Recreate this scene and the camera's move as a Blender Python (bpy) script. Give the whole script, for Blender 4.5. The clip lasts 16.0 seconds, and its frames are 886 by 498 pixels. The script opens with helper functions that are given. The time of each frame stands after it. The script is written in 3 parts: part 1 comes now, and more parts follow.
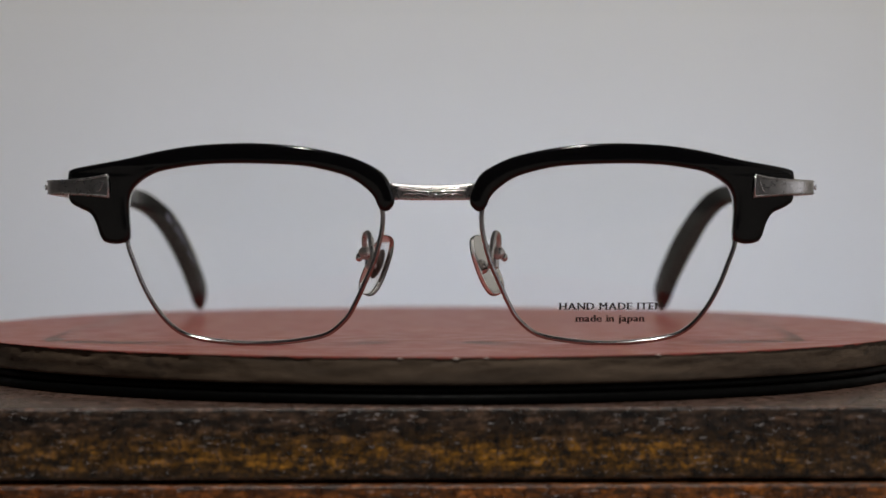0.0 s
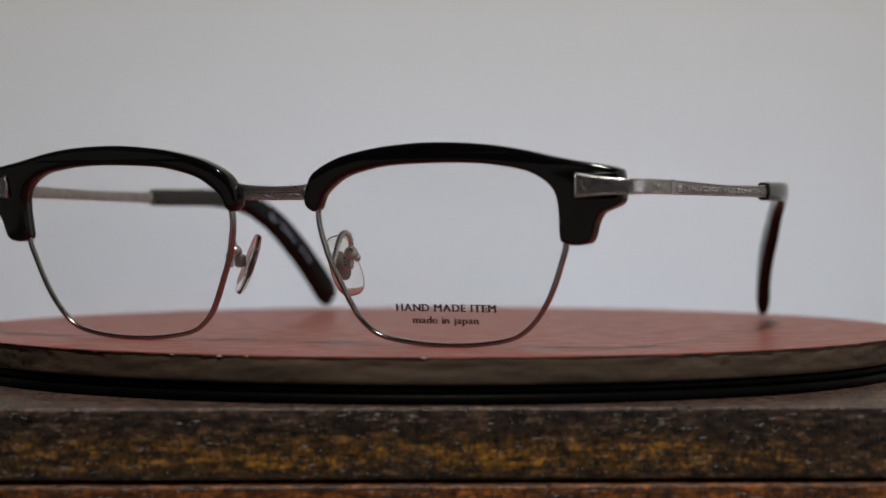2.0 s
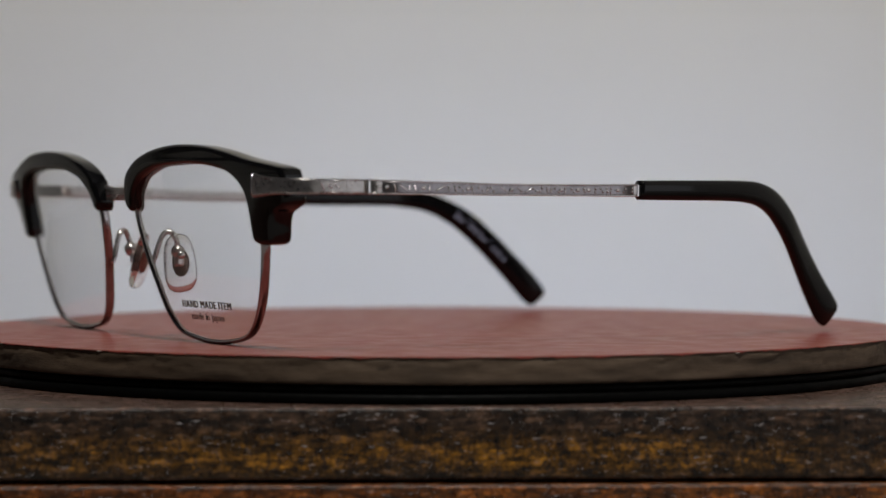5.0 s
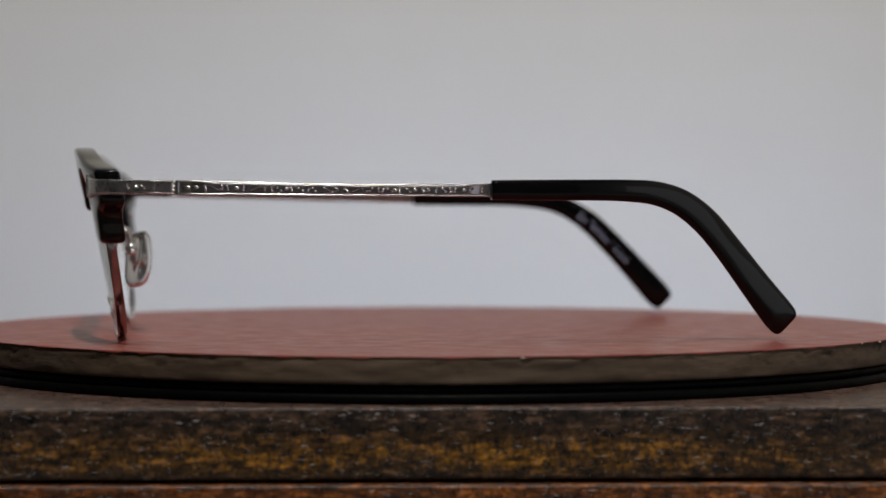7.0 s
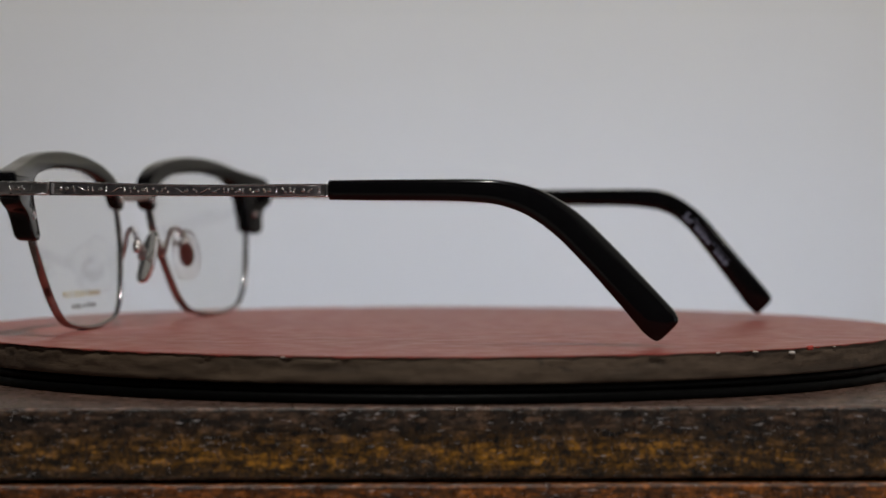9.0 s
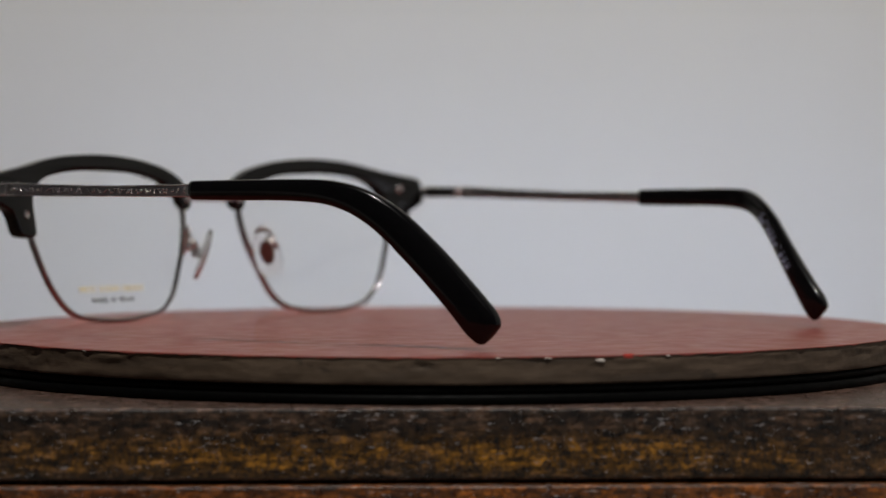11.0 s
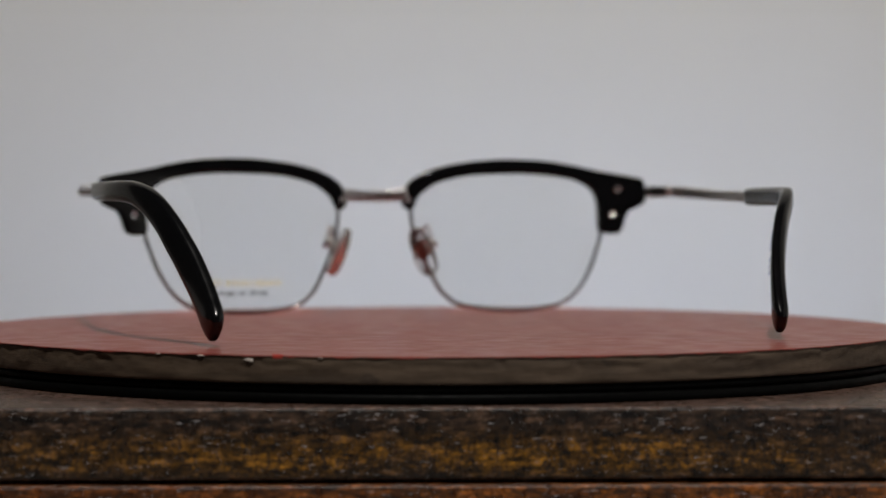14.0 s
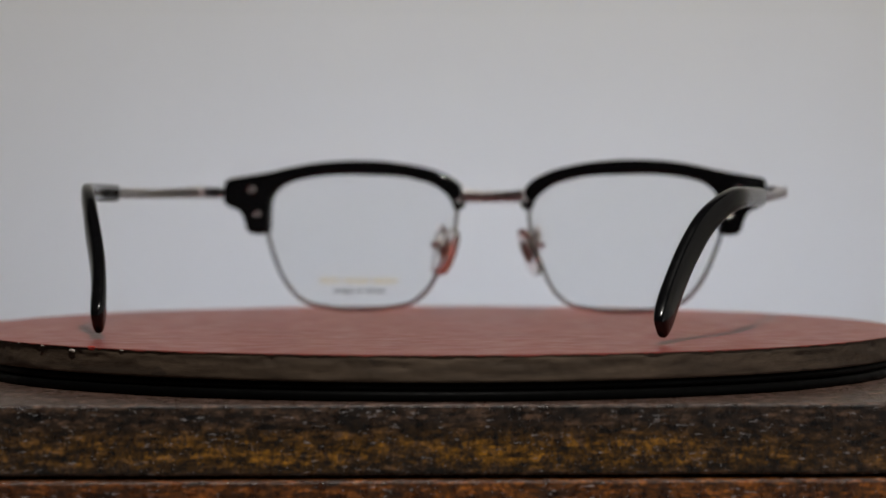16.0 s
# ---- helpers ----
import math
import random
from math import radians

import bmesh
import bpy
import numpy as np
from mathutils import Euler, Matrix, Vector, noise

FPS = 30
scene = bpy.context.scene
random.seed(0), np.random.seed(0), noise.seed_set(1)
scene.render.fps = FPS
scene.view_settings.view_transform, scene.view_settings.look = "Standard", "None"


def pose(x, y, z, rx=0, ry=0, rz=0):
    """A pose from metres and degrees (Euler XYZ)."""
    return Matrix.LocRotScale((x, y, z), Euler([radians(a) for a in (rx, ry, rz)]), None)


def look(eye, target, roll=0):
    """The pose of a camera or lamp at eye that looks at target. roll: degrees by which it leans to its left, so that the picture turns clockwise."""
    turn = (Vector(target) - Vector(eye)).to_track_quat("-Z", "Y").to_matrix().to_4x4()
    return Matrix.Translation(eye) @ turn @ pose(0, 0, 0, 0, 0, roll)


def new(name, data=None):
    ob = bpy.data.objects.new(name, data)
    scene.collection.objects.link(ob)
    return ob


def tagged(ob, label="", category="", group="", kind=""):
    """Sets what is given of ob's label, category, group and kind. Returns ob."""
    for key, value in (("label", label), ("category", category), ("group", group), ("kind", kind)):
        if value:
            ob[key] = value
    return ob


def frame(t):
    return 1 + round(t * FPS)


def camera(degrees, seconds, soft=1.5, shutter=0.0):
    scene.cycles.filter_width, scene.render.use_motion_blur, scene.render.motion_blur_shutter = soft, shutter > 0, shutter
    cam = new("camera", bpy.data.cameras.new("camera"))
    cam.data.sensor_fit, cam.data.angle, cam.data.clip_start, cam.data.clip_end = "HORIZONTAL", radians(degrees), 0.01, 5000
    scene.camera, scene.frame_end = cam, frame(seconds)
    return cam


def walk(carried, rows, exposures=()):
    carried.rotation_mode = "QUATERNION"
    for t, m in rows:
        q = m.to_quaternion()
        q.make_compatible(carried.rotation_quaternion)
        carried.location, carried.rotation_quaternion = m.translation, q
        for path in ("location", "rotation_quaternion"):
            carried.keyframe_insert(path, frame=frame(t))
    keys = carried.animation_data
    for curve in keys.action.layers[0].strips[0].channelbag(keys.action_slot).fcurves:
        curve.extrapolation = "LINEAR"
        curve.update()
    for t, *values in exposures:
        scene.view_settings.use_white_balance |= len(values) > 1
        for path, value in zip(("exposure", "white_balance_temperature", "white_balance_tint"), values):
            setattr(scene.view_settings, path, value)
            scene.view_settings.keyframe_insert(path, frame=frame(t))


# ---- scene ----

from mathutils import geometry

# ------------------------------------------------------------------ camera
LENS = 21.33
cam = camera(LENS, 16.0, soft=1.5)
cam.data.dof.use_dof = True
cam.data.dof.focus_distance = 0.450
cam.data.dof.aperture_fstop = 16.0
EYE = Vector((0.0, -0.5093, 0.02638))
AIM = Vector((0.00378, 1.0, -0.01870)).normalized()


def eye_row(t, back):
    e = EYE - AIM * back
    return (t, look(e, e + AIM, 0.0))


# the lens breathes a little as it refocuses: a few millimetres along its axis
walk(cam, [eye_row(t, b) for t, b in (
    (0.0, 0.0), (4.2, 0.0), (6.5, 0.0006), (9.2, 0.001), (11.4, -0.0014), (12.0, -0.0024),
    (13.0, -0.0024), (13.5, 0.0), (14.5, 0.0), (15.0, 0.0080), (16.0, 0.0080))],
    exposures=[(0.0, -0.13), (16.0, -0.13)])

# turn of the round board in degrees, clockwise from above
DRIFT = ((0, -.15), (2, .06), (4, .21), (9, .23), (11.5, .30), (12.5, .21), (14, -.16), (16, -.60))


def turn(t):
    return 11.996 * t + float(np.interp(t, [d[0] for d in DRIFT], [d[1] for d in DRIFT]))


# ------------------------------------------------------------------ light
world = bpy.data.worlds.new("world")
scene.world = world
world.use_nodes = True
world.node_tree.nodes["Background"].inputs[0].default_value = (0.5, 0.5, 0.5, 1)
world.node_tree.nodes["Background"].inputs[1].default_value = 0.05


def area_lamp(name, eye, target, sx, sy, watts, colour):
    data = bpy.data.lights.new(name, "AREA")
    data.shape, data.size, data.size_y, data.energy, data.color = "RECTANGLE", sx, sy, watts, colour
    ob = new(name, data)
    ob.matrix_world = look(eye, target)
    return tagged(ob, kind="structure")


area_lamp("ceiling_lamp", (0.06, -0.66, 1.35), (0, 0, 0), 0.05, 0.05, 14.5, (1.0, 0.955, 0.89))
# soft unseen fill, added in the opening of the east wall
area_lamp("window_light", (0.995, -0.66, 0.04), (0.0, -0.66, 0.04), 0.80, 0.50, 1.0, (0.95, 0.95, 1.0))
# two added unseen fills wash the wall behind the table, cool below, warm above
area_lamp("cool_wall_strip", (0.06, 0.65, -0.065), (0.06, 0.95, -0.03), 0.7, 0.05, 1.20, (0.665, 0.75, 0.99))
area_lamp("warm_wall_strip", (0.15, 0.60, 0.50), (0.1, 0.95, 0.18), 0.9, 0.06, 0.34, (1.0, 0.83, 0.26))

# ------------------------------------------------------------------ materials
def material(name):
    m = bpy.data.materials.new(name)
    m.use_nodes = True
    return m, m.node_tree.nodes, m.node_tree.links, m.node_tree.nodes["Principled BSDF"]


def coords(n, l, scale=(1, 1, 1)):
    tc, mp = n.new("ShaderNodeTexCoord"), n.new("ShaderNodeMapping")
    mp.inputs["Scale"].default_value = scale
    l.new(tc.outputs["Object"], mp.inputs["Vector"])
    return mp.outputs["Vector"]


def noise_tex(n, l, vec, scale, detail=4.0, rough=0.55):
    t = n.new("ShaderNodeTexNoise")
    t.inputs["Scale"].default_value, t.inputs["Detail"].default_value, t.inputs["Roughness"].default_value = scale, detail, rough
    l.new(vec, t.inputs["Vector"])
    return t.outputs["Fac"]


def ramp(n, l, fac, stops):
    r = n.new("ShaderNodeValToRGB")
    e = r.color_ramp.elements
    while len(e) < len(stops):
        e.new(0.5)
    for k, (p, c) in zip(e, stops):
        k.position = p
        k.color = (*c, 1) if len(c) == 3 else c
    l.new(fac, r.inputs["Fac"])
    return r.outputs["Color"]


def grey(*v):
    return [(p, (c, c, c)) for p, c in v]


def bump(n, l, fac, strength, dist, bsdf):
    b = n.new("ShaderNodeBump")
    b.inputs["Strength"].default_value, b.inputs["Distance"].default_value = strength, dist
    l.new(fac, b.inputs["Height"])
    l.new(b.outputs["Normal"], bsdf.inputs["Normal"])
    return b


def mat_gloss_black(name, base, rough, coat, spec=0.4):
    m, n, l, b = material(name)
    v = coords(n, l)
    l.new(ramp(n, l, noise_tex(n, l, v, 900, 3), [(0.3, base), (0.8, tuple(c * 1.8 for c in base))]), b.inputs["Base Color"])
    l.new(ramp(n, l, noise_tex(n, l, v, 260, 5), grey((0.3, rough * 0.8), (0.75, rough * 1.35))), b.inputs["Roughness"])
    b.inputs["Coat Weight"].default_value, b.inputs["Coat Roughness"].default_value = coat, 0.05
    b.inputs["Specular IOR Level"].default_value = spec
    return m


def mat_silver(name, base, rough, grain):
    m, n, l, b = material(name)
    b.inputs["Metallic"].default_value = 1.0
    v = coords(n, l)
    f = noise_tex(n, l, v, 1400, 4)
    l.new(ramp(n, l, noise_tex(n, l, v, 500, 5), [(0.3, tuple(c * 0.72 for c in base)), (0.7, base)]), b.inputs["Base Color"])
    l.new(ramp(n, l, f, grey((0.3, rough * 0.75), (0.8, rough * 1.3))), b.inputs["Roughness"])
    bump(n, l, f, grain, 0.0001, b)
    return m


def mat_plain_glass(name, colour, rough, ior):
    m, n, l, b = material(name)
    b.inputs["Base Color"].default_value = (*colour, 1)
    b.inputs["Roughness"].default_value, b.inputs["IOR"].default_value = rough, ior
    b.inputs["Transmission Weight"].default_value = 1.0
    return m


def mat_board_coat():
    m, n, l, b = material("red_brown_paint")
    v = coords(n, l)
    big = noise_tex(n, l, v, 45, 6, 0.6)
    fine = noise_tex(n, l, v, 1500, 3)
    l.new(ramp(n, l, big, [(0.3, (0.25, 0.056, 0.045)), (0.52, (0.285, 0.066, 0.053)), (0.75, (0.32, 0.082, 0.066))]), b.inputs["Base Color"])
    l.new(ramp(n, l, noise_tex(n, l, v, 160, 5), grey((0.3, 0.30), (0.7, 0.44))), b.inputs["Roughness"])
    b.inputs["Specular IOR Level"].default_value = 0.22
    bump(n, l, fine, 0.35, 0.00012, b)
    return m


def mat_fibreboard():
    m, n, l, b = material("raw_fibreboard")
    v = coords(n, l, (0.6, 0.6, 5))
    big = noise_tex(n, l, v, 70, 6, 0.65)
    fine = noise_tex(n, l, v, 900, 4)
    l.new(ramp(n, l, big, [(0.28, (0.045, 0.029, 0.018)), (0.5, (0.085, 0.056, 0.035)), (0.72, (0.145, 0.10, 0.066))]), b.inputs["Base Color"])
    b.inputs["Roughness"].default_value = 0.75
    gouge = noise_tex(n, l, coords(n, l, (1, 1, 2.2)), 130, 3, 0.5)
    dark = n.new("ShaderNodeMix")
    dark.data_type = "RGBA"
    l.new(ramp(n, l, gouge, grey((0.66, 0.0), (0.71, 0.8))), dark.inputs["Factor"])
    l.new(b.inputs["Base Color"].links[0].from_socket, dark.inputs[6])
    dark.inputs[7].default_value = (0.035, 0.022, 0.014, 1)
    l.new(dark.outputs[2], b.inputs["Base Color"])
    bump(n, l, fine, 0.3, 0.0002, b)
    return m


def times(n, l, a, b):
    m = n.new("ShaderNodeMath")
    m.operation = "MULTIPLY"
    l.new(a, m.inputs[0])
    l.new(b, m.inputs[1])
    return m.outputs[0]


def blend(n, l, fac, a, b):
    m = n.new("ShaderNodeMix")
    m.data_type = "RGBA"
    l.new(fac, m.inputs["Factor"])
    for socket, v in ((m.inputs[6], a), (m.inputs[7], b)):
        if isinstance(v, tuple):
            socket.default_value = (*v, 1)
        else:
            l.new(v, socket)
    return m.outputs[2]


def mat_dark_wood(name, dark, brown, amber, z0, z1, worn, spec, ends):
    """Dark varnished wood with the grain along x: stain worn to amber between two heights, painted scratch glints,
    crackled gloss.
    """
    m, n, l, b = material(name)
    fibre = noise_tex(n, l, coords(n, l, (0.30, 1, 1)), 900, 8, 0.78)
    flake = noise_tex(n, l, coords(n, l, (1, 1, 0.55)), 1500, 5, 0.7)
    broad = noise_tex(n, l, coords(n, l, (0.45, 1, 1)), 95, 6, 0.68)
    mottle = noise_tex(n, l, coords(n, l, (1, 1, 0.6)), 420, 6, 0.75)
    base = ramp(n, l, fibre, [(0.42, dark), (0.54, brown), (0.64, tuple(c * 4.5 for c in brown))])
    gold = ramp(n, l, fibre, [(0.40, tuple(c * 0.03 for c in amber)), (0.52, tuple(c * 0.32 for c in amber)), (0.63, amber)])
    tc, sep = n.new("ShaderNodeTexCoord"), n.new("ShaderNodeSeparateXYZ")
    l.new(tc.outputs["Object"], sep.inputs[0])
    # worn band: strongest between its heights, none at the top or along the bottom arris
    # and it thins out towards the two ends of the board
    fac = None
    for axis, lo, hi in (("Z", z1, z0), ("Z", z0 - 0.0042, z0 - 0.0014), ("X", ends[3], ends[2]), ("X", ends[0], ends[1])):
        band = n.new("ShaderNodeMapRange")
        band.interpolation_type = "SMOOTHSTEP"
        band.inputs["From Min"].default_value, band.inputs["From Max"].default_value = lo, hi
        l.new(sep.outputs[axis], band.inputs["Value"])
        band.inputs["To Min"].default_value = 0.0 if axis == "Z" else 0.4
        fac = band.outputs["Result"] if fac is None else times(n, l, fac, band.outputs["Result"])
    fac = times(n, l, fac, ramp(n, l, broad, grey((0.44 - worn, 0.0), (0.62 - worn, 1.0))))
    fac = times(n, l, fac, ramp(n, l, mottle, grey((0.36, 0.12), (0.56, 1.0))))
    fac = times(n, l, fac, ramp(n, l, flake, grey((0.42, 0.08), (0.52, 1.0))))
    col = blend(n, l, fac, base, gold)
    # glints on scratched varnish, painted pale: long dashes and short dots
    glint_dashes = noise_tex(n, l, coords(n, l, (0.12, 1, 1)), 4200, 1, 0.4)
    col = blend(n, l, ramp(n, l, glint_dashes, grey((0.725, 0.0), (0.76, 0.95))), col, (0.50, 0.47, 0.48))
    glint_dots = noise_tex(n, l, coords(n, l, (0.5, 1, 1)), 4400, 1, 0.4)
    col = blend(n, l, ramp(n, l, glint_dots, grey((0.755, 0.0), (0.775, 1.0))), col, (0.75, 0.72, 0.74))
    l.new(col, b.inputs["Base Color"])
    l.new(ramp(n, l, mottle, grey((0.3, 0.20), (0.7, 0.40))), b.inputs["Roughness"])
    b.inputs["Specular IOR Level"].default_value = spec
    crackle = noise_tex(n, l, coords(n, l, (0.7, 1, 0.5)), 1500, 5, 0.75)
    bump(n, l, crackle, 1.0, 0.00024, b)
    return m


def mat_wall(name, colour, scale):
    m, n, l, b = material(name)
    v = coords(n, l)
    l.new(ramp(n, l, noise_tex(n, l, v, scale, 5), [(0.3, tuple(c * 0.97 for c in colour)), (0.7, colour)]), b.inputs["Base Color"])
    b.inputs["Roughness"].default_value = 0.85
    bump(n, l, noise_tex(n, l, v, 220, 4), 0.03, 0.0003, b)
    return m


ACETATE = mat_gloss_black("black_acetate", (0.003, 0.003, 0.0035), 0.08, 0.14, 0.26)
SLEEVE = mat_gloss_black("black_temple_acetate", (0.003, 0.003, 0.0035), 0.18, 0.24, 0.16)
PLASTIC = mat_gloss_black("black_plastic", (0.002, 0.002, 0.002), 0.45, 0.0, 0.05)
HINGE_DARK = mat_gloss_black("blackened_hinge_metal", (0.02, 0.02, 0.022), 0.35, 0.0)
SILVER = mat_silver("antique_silver", (0.66, 0.63, 0.62), 0.32, 0.25)
BRIGHT = mat_silver("polished_silver", (0.84, 0.82, 0.83), 0.22, 0.1)
RIM_METAL = mat_silver("rim_silver", (0.46, 0.43, 0.44), 0.15, 0.1)
PAD_CORE = mat_silver("pad_core_metal", (0.30, 0.22, 0.20), 0.38, 0.2)
TARNISH = mat_silver("darkened_silver", (0.44, 0.42, 0.45), 0.34, 1.0)
GLASS = mat_plain_glass("demo_lens", (0.985, 0.99, 0.985), 0.0, 1.49)
SILICONE = mat_plain_glass("clear_pad_plastic", (0.97, 0.96, 0.96), 0.05, 1.40)
COAT = mat_board_coat()
FIBRE = mat_fibreboard()
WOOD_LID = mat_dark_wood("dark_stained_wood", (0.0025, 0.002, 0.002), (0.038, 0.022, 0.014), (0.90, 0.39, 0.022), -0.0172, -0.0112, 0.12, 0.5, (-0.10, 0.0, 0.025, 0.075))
WOOD_TOP = mat_dark_wood("lit_wood_top", (0.032, 0.019, 0.014), (0.085, 0.050, 0.038), (0.25, 0.12, 0.04), -0.030, -0.020, 0.10, 0.5, (-0.2, -0.1, 0.1, 0.2))
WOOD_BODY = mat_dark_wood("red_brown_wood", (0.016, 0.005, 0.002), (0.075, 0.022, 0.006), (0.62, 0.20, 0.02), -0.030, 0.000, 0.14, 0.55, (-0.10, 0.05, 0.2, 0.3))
WALL = mat_wall("white_wall_paint", (0.80, 0.79, 0.77), 6)
DIM = mat_wall("dim_room_paint", (0.10, 0.10, 0.11), 6)
TABLE = mat_wall("pale_table_top", (0.30, 0.29, 0.28), 14)
INK = mat_gloss_black("dark_print", (0.02, 0.013, 0.010), 0.5, 0.0)
GOLD = mat_wall("gilt_print", (0.66, 0.53, 0.26), 300)
WHITE_PRINT = mat_wall("pale_blue_print", (0.34, 0.36, 0.50), 300)
CHIP_GLINT = mat_wall("chip_and_glint", (0.75, 0.68, 0.62), 900)
RED_CHIP = mat_wall("bright_red_chip", (0.62, 0.07, 0.05), 900)

# ------------------------------------------------------------------ mesh helpers
MM = 0.001


def finish(bm, smooth=True):
    bmesh.ops.recalc_face_normals(bm, faces=bm.faces[:])
    for f in bm.faces:
        f.smooth = smooth
    return bm


def part(name, bm, mat, parent=None, label=""):
    me = bpy.data.meshes.new(name)
    bm.to_mesh(me)
    bm.free()
    me.materials.append(mat)
    ob = new(name, me)
    if parent is not None:
        ob.parent = parent
    return tagged(ob, label)


def spline(pts, steps, closed=False):
    """Catmull-Rom through the points, any dimension."""
    p = [np.array(q, float) for q in pts]
    n, out = len(p), []
    for i in range(n if closed else n - 1):
        if closed:
            a, b, c, d = p[i - 1], p[i], p[(i + 1) % n], p[(i + 2) % n]
        else:
            a, b, c, d = p[max(i - 1, 0)], p[i], p[i + 1], p[min(i + 2, n - 1)]
        for k in range(steps):
            t = k / steps
            out.append(0.5 * (2 * b + (c - a) * t + (2 * a - 5 * b + 4 * c - d) * t * t + (3 * b - a - 3 * c + d) * t ** 3))
    if not closed:
        out.append(p[-1])
    return out


def loft(rings, closed=False, caps=True):
    bm = bmesh.new()
    vs = [[bm.verts.new(p) for p in r] for r in rings]
    n = len(vs[0])
    for i in range(len(vs) if closed else len(vs) - 1):
        a, b = vs[i], vs[(i + 1) % len(vs)]
        for j in range(n):
            bm.faces.new((a[j], a[(j + 1) % n], b[(j + 1) % n], b[j]))
    if caps and not closed:
        bm.faces.new(vs[0][::-1])
        bm.faces.new(vs[-1])
    return finish(bm)


def section(w, h, n=16, e=4.0):
    """A rounded rectangle of half sizes w, h as a superellipse."""
    out = []
    for k in range(n):
        a = 2 * math.pi * (k + 0.5) / n
        c, s = math.cos(a), math.sin(a)
        out.append((math.copysign(abs(c) ** (2 / e), c) * w, math.copysign(abs(s) ** (2 / e), s) * h))
    return out


def tube(path, r, n=8, up=(0, 0, 1), sizes=None, e=2.0, closed=False, caps=True):
    """A loft of rounded sections along a path. sizes: half width and half height at each point."""
    path = [Vector(p) for p in path]
    rings, m = [], len(path)
    for i, p in enumerate(path):
        if closed:
            d = path[(i + 1) % m] - path[i - 1]
        else:
            d = path[min(i + 1, m - 1)] - path[max(i - 1, 0)]
        d.normalize()
        side = d.cross(Vector(up))
        if side.length < 1e-6:
            side = d.cross(Vector((1, 0, 0)))
        side.normalize()
        top = side.cross(d)
        w, h = sizes[i] if sizes else (r, r)
        rings.append([p + side * a + top * b for a, b in section(w, h, n, e)])
    return loft(rings, closed, caps)


def join(bms):
    out = bmesh.new()
    for b in bms:
        me = bpy.data.meshes.new("tmp")
        b.to_mesh(me)
        b.free()
        out.from_mesh(me)
        bpy.data.meshes.remove(me)
    return out


def blob(centre, sx, sy, sz, rot=None, seg=12, rings=8):
    bm = bmesh.new()
    bmesh.ops.create_uvsphere(bm, u_segments=seg, v_segments=rings, radius=1.0)
    m = Matrix.Translation(centre) @ (rot or Matrix.Identity(4)) @ Matrix.Diagonal((sx, sy, sz, 1))
    bm.transform(m)
    return finish(bm)


def box(centre, sx, sy, sz, bev=0.0, rot=None, seg=2):
    bm = bmesh.new()
    bmesh.ops.create_cube(bm, size=1.0)
    bm.transform(Matrix.Diagonal((sx, sy, sz, 1)))
    if bev:
        bmesh.ops.bevel(bm, geom=bm.edges[:], offset=bev, segments=seg, affect="EDGES", profile=0.5)
    bm.transform(Matrix.Translation(centre) @ (rot or Matrix.Identity(4)))
    return finish(bm, False)


# ------------------------------------------------------------------ room
def slab(name, lo, hi, mat):
    c = [(a + b) / 2 for a, b in zip(lo, hi)]
    s = [b - a for a, b in zip(lo, hi)]
    return tagged(part(name, box(c, *s), mat), kind="structure")


slab("wall_north", (-1.6, 0.95, -0.85), (1.1, 1.05, 1.65), WALL)
slab("wall_south", (-1.6, -1.75, -0.85), (1.1, -1.65, 1.65), DIM)
slab("wall_west", (-1.7, -1.75, -0.85), (-1.6, 1.05, 1.65), DIM)
# the east wall stands closer, with an opening made for the added fill
for name, lo, hi in (("wall_east", (-1.65, -0.85), (-1.06, 1.65)), ("wall_east_far", (-0.26, -0.85), (0.95, 1.65)),
                     ("wall_east_sill", (-1.06, -0.85), (-0.26, -0.21)), ("wall_east_head", (-1.06, 0.29), (-0.26, 1.65))):
    slab(name, (1.0, lo[0], lo[1]), (1.1, hi[0], hi[1]), WALL)
slab("ceiling", (-1.7, -1.75, 1.65), (1.1, 1.05, 1.75), DIM)
slab("floor", (-1.7, -1.75, -0.95), (1.1, 1.05, -0.85), DIM)

STAND_Z = -0.0085
TABLE_Z = -0.070


def build_table():
    root = new("table")
    tagged(root, "plain pale table with a flat top against the wall", "table")
    root.location = (0, 0.2, -0.85)
    top = part("tabletop", box((0, 0, 0.85 + TABLE_Z - 0.0125), 1.4, 1.0, 0.025, 0.003), TABLE, root)
    for sx in (-1, 1):
        for sy in (-1, 1):
            part("leg", box((sx * 0.64, sy * 0.44, (0.85 + TABLE_Z - 0.025) / 2), 0.05, 0.05, 0.85 + TABLE_Z - 0.025, 0.004), TABLE, root)
    return root


build_table()


# ------------------------------------------------------------------ wooden stand
def plank(cx, cy, sx, sy, z0, z1, bev, wave):
    """A board with rounded edges that are not quite true."""
    bm = bmesh.new()
    bmesh.ops.create_cube(bm, size=1.0)
    bm.transform(Matrix.Diagonal((sx, sy, z1 - z0, 1)))
    bmesh.ops.bevel(bm, geom=bm.edges[:], offset=bev, segments=3, affect="EDGES", profile=0.5)
    long = [e for e in bm.edges if abs(e.verts[0].co.x - e.verts[1].co.x) > sx * 0.5]
    bmesh.ops.subdivide_edges(bm, edges=long, cuts=60, use_grid_fill=True)
    bm.transform(Matrix.Translation((cx, cy, (z0 + z1) / 2)))
    for v in bm.verts:
        q = v.co * 60
        v.co.y += noise.noise(Vector((q.x, 3.1, q.z))) * wave
        v.co.z += noise.noise(Vector((q.x, 9.7, 0.4))) * wave * 0.5
    return finish(bm)


